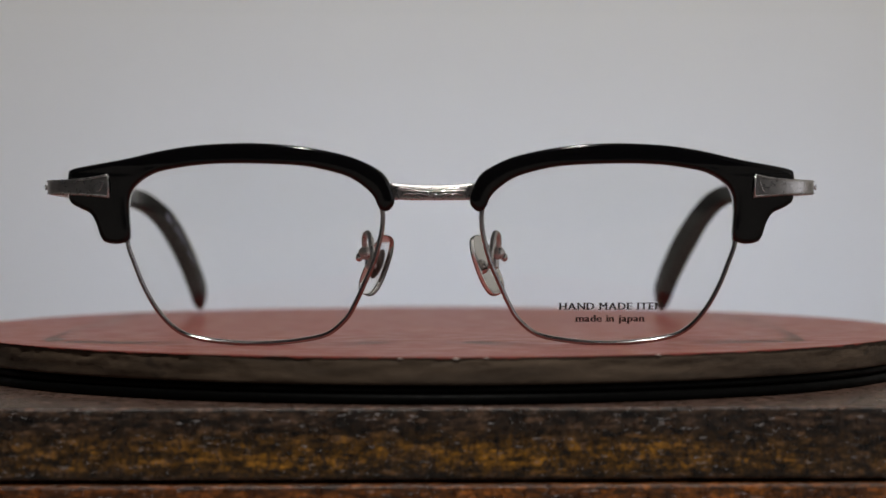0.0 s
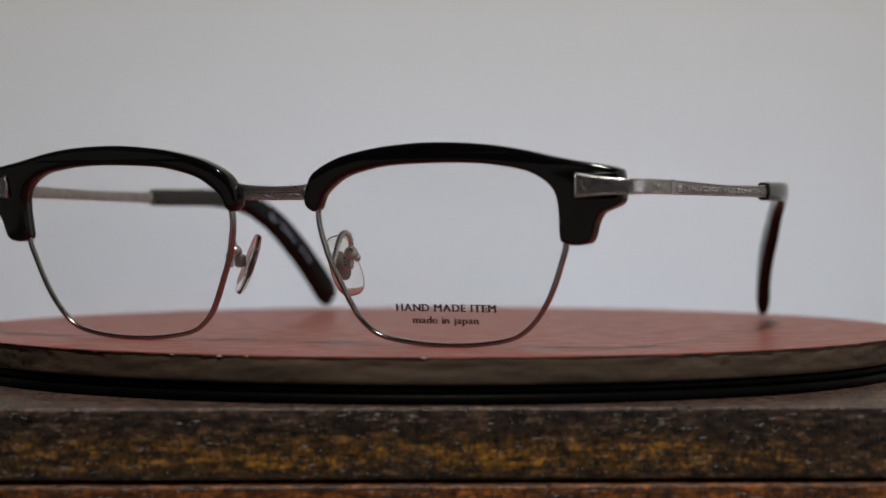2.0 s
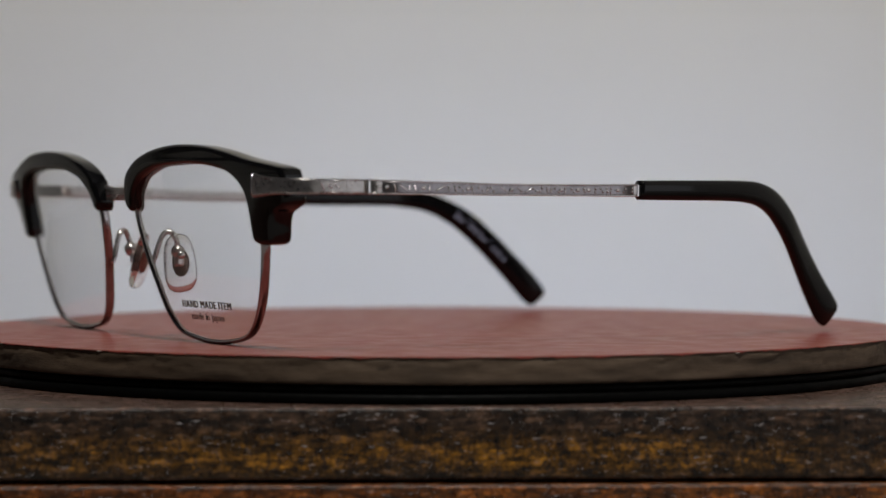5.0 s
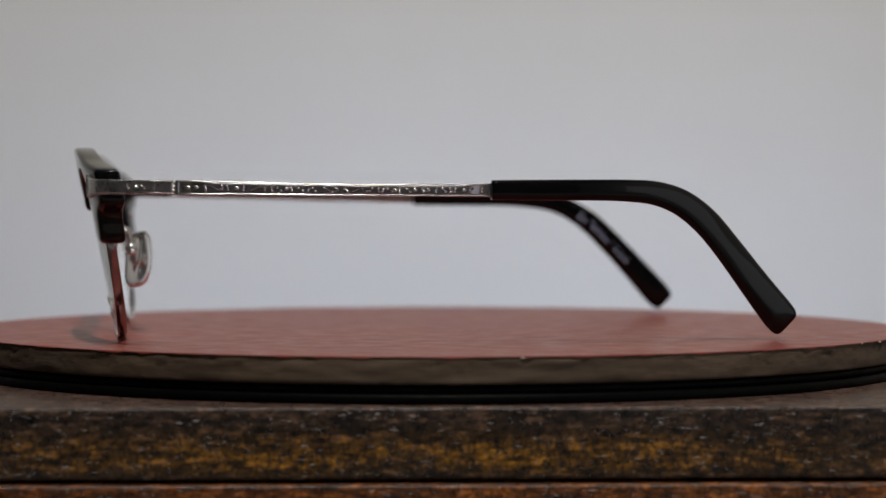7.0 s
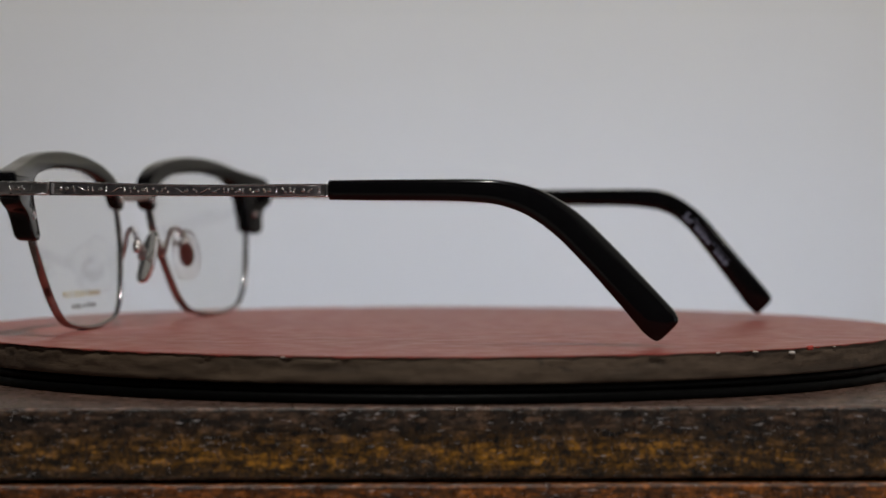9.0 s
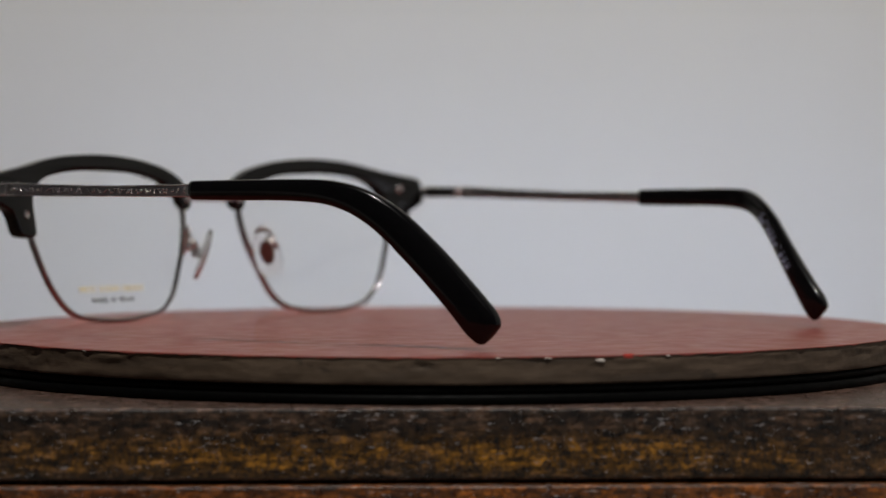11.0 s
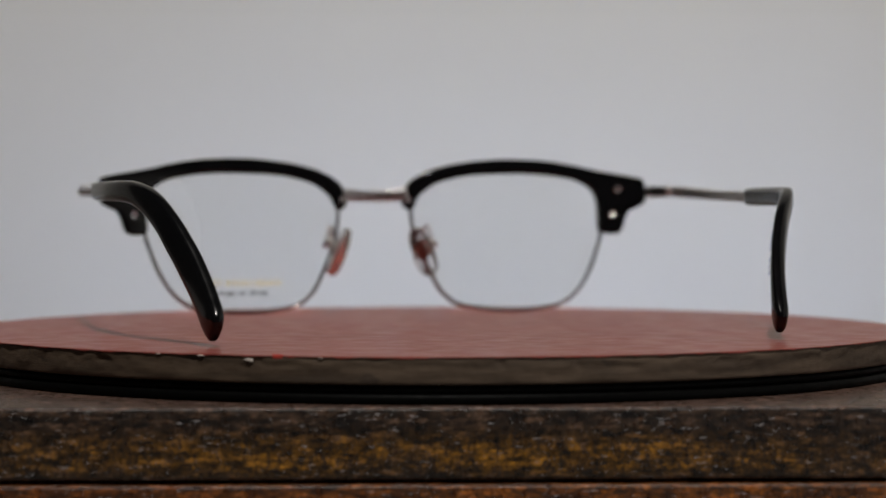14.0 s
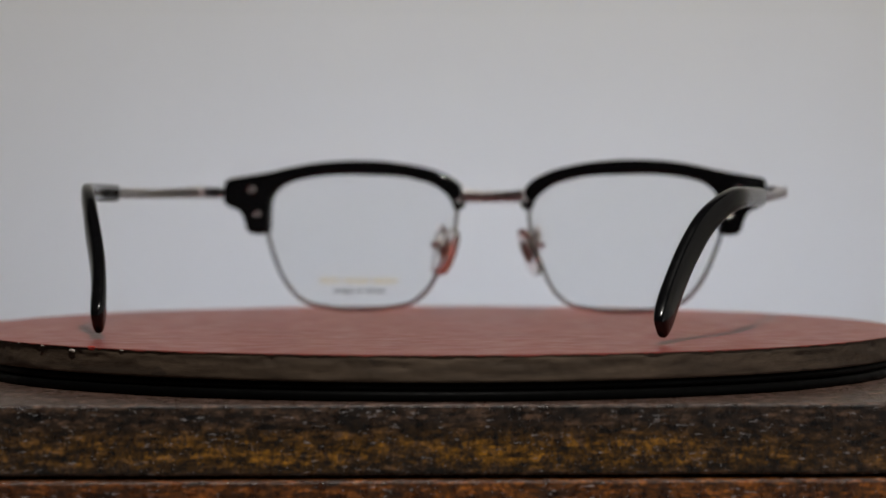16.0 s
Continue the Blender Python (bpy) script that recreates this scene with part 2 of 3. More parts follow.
def build_stand():
    root = new("wooden_stand")
    tagged(root, "dark varnished wooden stand with worn amber edge", "display stand")
    root.matrix_world = pose(0, 0, 0, 0, 0, 1.5)
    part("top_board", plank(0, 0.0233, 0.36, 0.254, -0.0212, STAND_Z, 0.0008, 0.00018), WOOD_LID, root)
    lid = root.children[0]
    # upward faces take a paler wood: overhead light put into the colour
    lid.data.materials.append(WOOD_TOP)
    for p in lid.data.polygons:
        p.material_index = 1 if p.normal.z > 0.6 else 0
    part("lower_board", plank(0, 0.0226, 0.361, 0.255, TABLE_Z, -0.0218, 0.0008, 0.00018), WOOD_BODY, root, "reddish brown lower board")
    part("core", box((0, 0.0233, -0.0215), 0.34, 0.236, 0.0012), PLASTIC, root, "dark recessed joint")
    return root


build_stand()


# ------------------------------------------------------------------ turntable
def lathe(profile, n=160):
    rings = []
    for k in range(n):
        a = 2 * math.pi * k / n
        rings.append([(r * math.cos(a), r * math.sin(a), z) for r, z in profile])
    return loft(rings, closed=True, caps=False)


BOARD_R, BOARD_T = 0.1010, 0.0049


def build_turntable():
    root = new("turntable")
    tagged(root, "low round black plastic turntable on the wooden stand", "turntable")
    z0 = STAND_Z
    part("foot", lathe([(0.001, z0 + 0.0001), (0.1006, z0 + 0.0001), (0.1009, z0 + 0.0004), (0.1008, z0 + 0.0015), (0.1003, z0 + 0.0019), (0.001, z0 + 0.0019)]), PLASTIC, root)
    part("platter", lathe([(0.001, z0 + 0.0019), (0.0995, z0 + 0.0019), (0.1003, z0 + 0.0021), (0.1006, z0 + 0.0026), (0.1004, z0 + 0.0032), (0.0996, z0 + 0.0036), (0.001, z0 + 0.0036)]), PLASTIC, root)
    return root


build_turntable()


def build_round_board():
    root = new("round_board")
    tagged(root, "round fibreboard disc painted red-brown on top", "disc")
    n = 1440

    def edge(a, z, amp):
        p = Vector((math.cos(a) * 14, math.sin(a) * 14, z * 700))
        q = Vector((math.cos(a) * 60, math.sin(a) * 60, z * 1500 + 7))
        return amp * (noise.noise(p) + 0.6 * noise.noise(q))

    def gouge(a, z):
        """Torn hollows below the paint, long and shallow."""
        p = Vector((math.cos(a) * 26, math.sin(a) * 26, z * 900))
        q = Vector((math.cos(a) * 110, math.sin(a) * 110, z * 2600 + 3))
        deep = max(0.0, noise.noise(p) + 0.35 * noise.noise(q) - 0.22)
        return 0.0005 * deep * max(0.25, min(1.0, (z + 0.0030) / 0.0016))

    zs = [(-BOARD_T, 0.9990), (-BOARD_T + 0.0004, 1.0), (-0.0039, 1.0), (-0.0033, 1.0), (-0.0027, 1.0), (-0.0021, 1.0), (-0.0016, 1.0), (-0.0012, 1.0), (-0.0008, 1.0), (-0.0004, 0.9998), (-0.00006, 0.998)]
    rings = []
    for k in range(n):
        a = 2 * math.pi * k / n
        ring = []
        for z, s in zs:
            r = BOARD_R * s + edge(a, z, 0.00022) - (gouge(a, z) if -0.0047 < z < -0.0001 else 0.0)
            ring.append((r * math.cos(a), r * math.sin(a), z))
        rings.append(ring)
    bm = bmesh.new()
    vs = [[bm.verts.new(p) for p in r] for r in rings]
    for i in range(n):
        a, b = vs[i], vs[(i + 1) % n]
        for j in range(len(zs) - 1):
            bm.faces.new((a[j], b[j], b[j + 1], a[j + 1]))
    bm.faces.new([v[0] for v in vs][::-1])
    bm.faces.new([v[-1] for v in vs])
    part("core", finish(bm), FIBRE, root, "raw brown fibreboard edge")
    # paint skin, ragged along its lower edge
    bm = bmesh.new()
    rows = []
    for k in range(n):
        a = 2 * math.pi * k / n
        rag = 0.00012 + 0.00035 * max(-0.5, noise.noise(Vector((math.cos(a) * 22, math.sin(a) * 22, 5)))) + 0.0002 * noise.noise(Vector((math.cos(a) * 90, math.sin(a) * 90, 2)))
        rag = max(rag, 0.00008)
        wob = edge(a, -0.0005, 0.00012)
        ring = []
        for r, z in ((BOARD_R + 0.00012 + wob, -rag - 0.0001), (BOARD_R + 0.00018 + wob, -rag * 0.6), (BOARD_R + 0.00006 + wob, -0.00004), (BOARD_R - 0.0004 + wob, 0.0)):
            ring.append((r * math.cos(a), r * math.sin(a), z))
        for r in (0.098, 0.090, 0.07, 0.045, 0.02):
            ring.append((r * math.cos(a), r * math.sin(a), 0.0))
        rows.append([bm.verts.new(p) for p in ring])
    for i in range(n):
        a, b = rows[i], rows[(i + 1) % n]
        for j in range(len(a) - 1):
            bm.faces.new((a[j], b[j], b[j + 1], a[j + 1]))
    bm.faces.new([r[-1] for r in rows])
    part("paint_skin", finish(bm), COAT, root, "red-brown paint with a ragged edge")
    # small chips and painted edge glints on the rim: angle in degrees, height, size
    rnd = random.Random(4)
    for ang, z, s, mat in ((59.05, -0.0009, 0.0012, CHIP_GLINT), (62.0, -0.0002, 0.0015, RED_CHIP), (63.4, -0.0002, 0.0010, RED_CHIP),
                           (53.6, -0.0003, 0.0009, CHIP_GLINT), (48.6, -0.0002, 0.0007, CHIP_GLINT), (-88.0, -0.0003, 0.0008, CHIP_GLINT), (-93.5, -0.0003, 0.0007, CHIP_GLINT), (-85.0, -0.0002, 0.0006, CHIP_GLINT),
                           (3.0, -0.0003, 0.0007, CHIP_GLINT), (-67.0, -0.0002, 0.0007, CHIP_GLINT), (66.5, -0.0003, 0.0006, CHIP_GLINT)):
        a = radians(ang)
        bm = bmesh.new()
        bmesh.ops.create_icosphere(bm, subdivisions=2, radius=1.0)
        for v in bm.verts:
            v.co *= 1 + rnd.uniform(-0.3, 0.3)
        r = BOARD_R + 0.00012
        bm.transform(Matrix.Translation((r * math.cos(a), r * math.sin(a), z)) @ Matrix.Rotation(a, 4, "Z") @ Matrix.Diagonal((0.00014, s * 0.75, s * (0.28 if s > 0.001 else 0.15), 1)))
        part("chip", finish(bm), mat, root, "pale chip and glint mark on the rim" if mat is CHIP_GLINT else "bright red paint chip")
    return root


ROUND_BOARD = build_round_board()

# ------------------------------------------------------------------ spectacles
# x to the wearer's left, y to the back, z up, in millimetres
def face_y(x, z):
    """The middle plane of the front: tilted, and swept back towards its ends."""
    x = abs(x)
    return -71.4 - 0.195 * (z - 20) + 2.9 * (x / 60.0) ** 2 + (1.3 * ((x - 44) / 20.0) ** 2 if x > 44 else 0.0)


BROW_OUT = ((8.4, 25.2), (7.0, 26.8), (7.6, 29.7), (9.3, 32.4), (13.7, 34.8), (18.7, 36.2), (24.6, 37.2), (32.9, 37.8),
            (42.3, 37.5), (49.6, 36.5), (57.0, 34.9), (64.5, 33.6), (67.1, 33.0), (67.8, 32.1), (67.9, 28.7), (67.5, 26.9),
            (65.8, 25.8), (63.9, 24.9), (62.8, 23.2), (62.0, 20.7), (61.1, 19.5), (58.9, 19.1), (57.1, 19.5))
BROW_IN = ((56.3, 20.6), (56.4, 25.0), (56.0, 28.3), (54.5, 30.5), (51.5, 32.3), (47.8, 33.2), (42.3, 33.9), (35.1, 34.1),
           (24.6, 33.7), (18.7, 32.6), (15.1, 31.4), (12.3, 29.5), (10.8, 27.9), (9.9, 25.9))
RIM_LOW = ((9.3, 22.1), (9.9, 19.2), (10.8, 16.0), (12.6, 11.8), (14.4, 7.9), (16.2, 5.0), (19.7, 2.2), (25.1, 1.0), (31.5, 0.45),
           (37.9, 0.6), (44.4, 1.5), (48.1, 3.1), (51.3, 6.4), (53.9, 10.9), (55.9, 16.1), (56.9, 19.5))
RIM_TOP = ((57.0, 24.8), (56.6, 28.4), (55.0, 30.9), (51.8, 32.8), (47.9, 33.75), (42.3, 34.4), (35.1, 34.6), (24.5, 34.2),
           (18.5, 33.1), (14.8, 31.8), (11.9, 29.8), (10.2, 27.8), (9.2, 25.2))


def P(s, x, y, z):
    return Vector((s * x * MM, y * MM, z * MM))


def inset(pts, d):
    """Move a closed outline inwards (outline given clockwise or not, told by its area)."""
    n = len(pts)
    area = sum(pts[i][0] * pts[(i + 1) % n][1] - pts[(i + 1) % n][0] * pts[i][1] for i in range(n))
    sg = 1 if area > 0 else -1
    out = []
    for i in range(n):
        t = pts[(i + 1) % n] - pts[i - 1]
        t = t / (np.linalg.norm(t) + 1e-9)
        out.append(pts[i] + sg * d * np.array([-t[1], t[0]]))
    return out


def rounded_plate(s, outline, thick, r_front, r_back, depth=lambda x: 1.0):
    """A solid of the outline, thick along y, its rims rounded, bent to the front's sweep."""
    rings, steps = [], 4
    half = thick / 2
    levels = [(r_front * (1 - math.sin(k / steps * math.pi / 2)), -half + r_front * (1 - math.cos(k / steps * math.pi / 2))) for k in range(steps + 1)]
    levels += [(r_back * (1 - math.cos(k / steps * math.pi / 2)), half - r_back + r_back * math.sin(k / steps * math.pi / 2)) for k in range(steps + 1)]
    for d, y in levels:
        rings.append([P(s, x, face_y(x, z) + y * depth(x), z) for x, z in inset(outline, d)])
    bm = bmesh.new()
    vs = [[bm.verts.new(p) for p in r] for r in rings]
    n = len(vs[0])
    for a, b in zip(vs, vs[1:]):
        for j in range(n):
            bm.faces.new((a[j], a[(j + 1) % n], b[(j + 1) % n], b[j]))
    flat = [Vector((q[0], q[1], 0)) for q in inset(outline, levels[0][0])]
    for ring in (vs[0], vs[-1]):
        for tri in geometry.tessellate_polygon([flat]):
            bm.faces.new([ring[k] for k in tri])
    return finish(bm)


def build_brow(root, s):
    outline = spline(BROW_OUT + BROW_IN, 5, True)
    ob = part("brow", rounded_plate(s, outline, 4.2, 0.9, 0.7, lambda x: 0.9 + 0.08 * min(1, x / 50) + 0.14 * max(0.0, min(1.0, (x - 50) / 10))), ACETATE, root, "glossy black acetate brow piece")
    # screws that hold it from behind
    for x, z, r in ((61.2, 30.3, 1.15), (59.4, 24.2, 1.0), (8.4, 27.6, 0.95)):
        y = face_y(x, z) + (2.3 if x > 50 else 1.9)
        rot = Matrix.Rotation(radians(90), 4, "X")
        bm = bmesh.new()
        bmesh.ops.create_cone(bm, cap_ends=True, segments=20, radius1=r, radius2=r * 0.72, depth=0.5)
        bm.transform(Matrix.Translation((0, 0, 0.1)))
        head_faces = [f for f in bm.faces if f.normal.z > 0.9]
        bmesh.ops.inset_region(bm, faces=head_faces, thickness=r * 0.18, depth=-0.12)
        arms = [box((0, 0, 0.36), r * 1.0, r * 0.22, 0.12), box((0, 0, 0.36), r * 0.22, r * 1.0, 0.12)]
        bm = join([finish(bm, False)] + arms)
        bm.transform(Matrix.Translation(P(s, x, y, z)) @ Matrix.Diagonal((MM, MM, MM, 1)) @ Matrix.Rotation(radians(-90), 4, "X"))
        part("screw", bm, BRIGHT, ob, "small bright cross-head screw")
    return ob


def build_rim(root, s):
    pts = spline(RIM_LOW + RIM_TOP, 6, True)
    path = [P(s, x, face_y(x, z) + 0.1, z) for x, z in pts]
    rings, n = [], len(path)
    for i, p in enumerate(path):
        d = (path[(i + 1) % n] - path[i - 1]).normalized()
        ax = Vector((0, 1, 0.195)).normalized()
        side = d.cross(ax).normalized()
        rings.append([p + side * a * MM + ax * b * MM for a, b in section(0.47, 0.95, 16, 2.5)])
    return part("rim", loft(rings, True), RIM_METAL, root, "thin silver metal lens rim")


def build_lens(root, s):
    outline = inset(spline(RIM_LOW + RIM_TOP, 3, True), 0.25)
    c = np.mean(outline, axis=0)
    bm = bmesh.new()
    layers = []
    for y in (-0.55, 0.55):
        mid = bm.verts.new(P(s, c[0], face_y(*c) + y - 0.45, c[1]))
        rings = []
        for k in (0.25, 0.5, 0.75, 1.0):
            ring = []
            for q in outline:
                x, z = c + (q - c) * k
                ring.append(bm.verts.new(P(s, x, face_y(x, z) + y - 0.45 * (1 - k * k), z)))
            rings.append(ring)
        n = len(outline)
        for j in range(n):
            bm.faces.new((mid, rings[0][j], rings[0][(j + 1) % n]))
            for a, b in zip(rings, rings[1:]):
                bm.faces.new((a[j], b[j], b[(j + 1) % n], a[(j + 1) % n]))
        layers.append(rings[-1])
    for j in range(len(outline)):
        bm.faces.new((layers[0][j], layers[0][(j + 1) % n], layers[1][(j + 1) % n], layers[1][j]))
    finish(bm)
    for ring in layers:
        for j in range(n):
            e = bm.edges.get((ring[j], ring[(j + 1) % n]))
            e.smooth = False
    ob = part("lens", bm, GLASS, root, "clear flat demo lens" if s < 0 else "clear flat demo lens with small print")
    ob.visible_shadow = False
    return ob


SERIFS = {"H": ((0, 0), (1, 0), (0, 1), (1, 1)), "A": ((0, 0), (1, 0)), "N": ((0, 0), (0, 1), (1, 1)), "D": ((0, 0), (0, 1)),
          "M": ((0, 0), (1, 0), (0, 1), (1, 1)), "E": ((0, 0), (0, 1)), "I": ((0.5, 0), (0.5, 1)), "T": ((0.5, 0),),
          "m": ((0, 0), (0.5, 0), (1, 0)), "i": ((0.5, 0),), "n": ((0, 0), (1, 0)), "p": ((0, -1),), "d": ((1, 2),), "a": ((1, 0),)}


def glyph(letter):
    cu = bpy.data.curves.new("print", "FONT")
    cu.body, cu.size, cu.resolution_u = letter, 1.0, 3
    tmp = new("print", cu)
    bpy.context.view_layer.update()
    me = bpy.data.meshes.new_from_object(tmp.evaluated_get(bpy.context.evaluated_depsgraph_get()))
    bpy.data.objects.remove(tmp)
    bm = bmesh.new()
    bm.from_mesh(me)
    bpy.data.meshes.remove(me)
    return bm


def print_line(lens, words, x0, x1, z0, mat, label, tall, gap, lift=1.12):
    """Printed lettering with fine serifs, laid on the front of the lens."""
    out, x = [], 0.0
    for c in words:
        if c == " ":
            x += 0.34
            continue
        bm = glyph(c)
        lo, hi = min(v.co.x for v in bm.verts), max(v.co.x for v in bm.verts)
        base, top = min(v.co.y for v in bm.verts), max(v.co.y for v in bm.verts)
        twin = bm.copy()
        for v in twin.verts:
            v.co.x += 0.075
        bars = [bm, twin]
        for fx, fy in SERIFS.get(c, ()):
            px = lo + 0.045 + (hi - lo - 0.07) * fx
            py = {0: 0.0, 1: top, 2: top, -1: base}[fy]
            q = bmesh.new()
            w, h = 0.15, 0.04
            up = -1 if fy in (1, 2) else 1
            vs = [q.verts.new(p) for p in ((px - w, py, 0), (px + w, py, 0), (px + w, py + up * h, 0), (px - w, py + up * h, 0))]
            q.faces.new(vs if up > 0 else vs[::-1])
            bars.append(q)
        b = join(bars)
        for v in b.verts:
            v.co.x += x - lo
        x += hi - lo + gap
        out.append(b)
    bm = join(out)
    xs = [v.co.x for v in bm.verts]
    lo, k = min(xs), (x1 - x0) / (max(xs) - min(xs))
    for v in bm.verts:
        px, pz = x0 + (v.co.x - lo) * k, z0 + v.co.y * tall
        v.co = P(1, px, face_y(px, pz) - lift, pz)
    for f in bm.faces:
        f.smooth = False
    return part("lettering", bm, mat, lens, label)


def build_bridge(root):
    rings = []
    for k in range(25):
        u = -1 + k / 12
        x = 8.0 * u
        zt, zb = 29.95 + 0.55 * abs(u) ** 2.2, 27.25 + 0.1 * abs(u) ** 2
        y = -72.4 + 0.6 * u * u
        rings.append([Vector((x * MM, (y + a) * MM, ((zt + zb) / 2 + b * (zt - zb) / 2) * MM)) for a, b in section(0.75, 1.0, 16, 5.0)])
    ob = part("bridge", loft(rings), SILVER, root, "engraved antique silver bridge")

    def by(x):
        return -72.4 + 0.6 * (x / 8) ** 2 - 0.78
    bars = []
    for z in (29.35, 28.95):
        bars.append(tube([(x * MM, by(x) * MM, (z + 0.35 * (abs(x) / 7.5) ** 2.2) * MM) for x in np.linspace(-7, 7, 17)], 0.11 * MM, 6))
    for s in (-1, 1):
        for o in (0.0, 1.5):
            bars.append(tube([(s * x * MM, by(x) * MM, z * MM) for x, z in spline(((0.2 + o, 27.6), (1.2 + o, 28.1), (2.2 + o, 28.5), (3.3 + o, 28.45), (4.1 + o, 28.1)), 3)], 0.12 * MM, 6))
        bars.append(tube([(s * x * MM, by(x) * MM, z * MM) for x, z in ((0.0, 27.75), (0.9, 28.55))], 0.12 * MM, 6))
        bars.append(box((s * 6.3 * MM, by(6.3) * MM, 28.3 * MM), 0.25 * MM, 0.25 * MM, 1.3 * MM))
    part("engraving", join(bars), BRIGHT, ob, "raised scroll engraving")
    return ob


def build_nose_pad(root, s):
    # pad: a flattened oval, turned towards the nose and splayed open below
    long = Vector((0.36, -0.05, -0.93)).normalized()
    n = Vector((-0.80, 0.58, 0.0))
    n = (n - long * n.dot(long)).normalized()
    wide = n.cross(long)
    rot = Matrix((long, wide, n)).transposed()
    if s < 0:
        flip = Matrix.Diagonal((-1, 1, 1))
    else:
        flip = Matrix.Identity(3)
    c = Vector((10.0, -63.2, 14.8))
    def place(bm):
        bm.transform(Matrix.Translation(Vector((0, 0, 0))))
        for v in bm.verts:
            q = rot @ v.co + c
            v.co = (flip @ q) * MM
        return finish(bm)
    bm = bmesh.new()
    bmesh.ops.create_uvsphere(bm, u_segments=28, v_segments=16, radius=1.0)
    for v in bm.verts:
        x, y, z = v.co
        e = 0.16 * x
        r = math.hypot(x, y)
        if r > 1e-6:
            k = ((abs(x) / r) ** 2.9 + (abs(y) / r) ** 2.9) ** (-1 / 2.9)
            x, y = x * k, y * k
        v.co = Vector((6.1 * x, (3.2 + 0.7 * e * 3) * y, math.copysign(abs(z) ** 0.4, z) * 0.72 - 0.45 * (x * x + y * y)))
    pad = part("nose_pad", place(bm), SILICONE, root, "clear plastic nose pad with metal core")
    bm = bmesh.new()
    bmesh.ops.create_uvsphere(bm, u_segments=20, v_segments=10, radius=1.0)
    for v in bm.verts:
        x, y, z = v.co
        v.co = Vector((3.0 * x - 0.3, 1.7 * y, 0.22 * z - 0.15))
    part("core", place(bm), PAD_CORE, pad, "brownish metal pad core")
    # box behind the pad, its screw, and the looped arm to the rim
    knob = blob(P(s, 12.5, -64.9, 17.4), 1.35 * MM, 1.35 * MM, 1.3 * MM, seg=16, rings=10)
    part("pad_box", join([knob, box(P(s, 11.7, -64.3, 15.6), 1.9 * MM, 1.8 * MM, 2.6 * MM, 0.5 * MM)]), SILVER, pad, "small silver pad box")
    # the arm leaves the back of the rim, climbs, bends over and comes down on the box
    loop = [(10.9, -69.6, 14.6), (11.0, -69.0, 16.4), (11.3, -68.4, 18.6), (11.6, -67.8, 20.4), (12.0, -66.9, 21.2), (12.5, -66.0, 20.9),
            (12.7, -65.4, 19.7), (12.6, -65.0, 18.4), (12.5, -64.9, 17.4)]
    path = [P(s, *q) for q in spline(loop, 4)]
    part("pad_arm", tube(path, 0.52 * MM, 10, up=(1, 0, 0)), SILVER, pad, "looped silver wire pad arm")
    part("pad_screw", blob(P(s, 13.7, -64.7, 16.6), 0.7 * MM, 0.85 * MM, 0.85 * MM), BRIGHT, pad)
    return pad


def ornament(rnd, y0, y1, x, z_mid, half, s):
    """Raised scrolls and beads between two border rails on the temple's outer face."""
    out = []
    y = y0
    while y < y1:
        kind = rnd.choice((0, 0, 1, 2))
        if kind == 0:
            for dz in (-0.42, 0.42):
                out.append(blob(P(s, x, y + dz * rnd.uniform(-1.2, 1.2), z_mid + dz * half * rnd.uniform(0.6, 1.1)), 0.16 * MM, 0.30 * MM, 0.27 * MM, seg=8, rings=6))
            y += rnd.uniform(1.0, 1.5)
        elif kind == 1:
            a = rnd.choice((-1, 1))
            pts = spline(((y, z_mid - a * half * 0.55), (y + 0.8, z_mid - a * 0.1), (y + 1.6, z_mid + a * half * 0.55), (y + 2.1, z_mid + a * half * 0.3)), 3)
            out.append(tube([P(s, x, q[0], q[1]) for q in pts], 0.13 * MM, 6, up=(1, 0, 0)))
            y += rnd.uniform(2.3, 2.9)
        else:
            out.append(blob(P(s, x, y, z_mid), 0.13 * MM, 0.55 * MM, 0.36 * MM, seg=8, rings=6))
            y += rnd.uniform(1.1, 1.6)
    return join(out)


def plate_path(s, pts, thick):
    """A flat strip on edge along a plan path: rows of x, y, z middle, half height."""
    pts = spline(pts, 5)
    path = [P(s, q[0], q[1], q[2]) for q in pts]
    return tube(path, 0, 16, sizes=[(thick / 2 * MM, q[3] * MM) for q in pts], e=6.0)


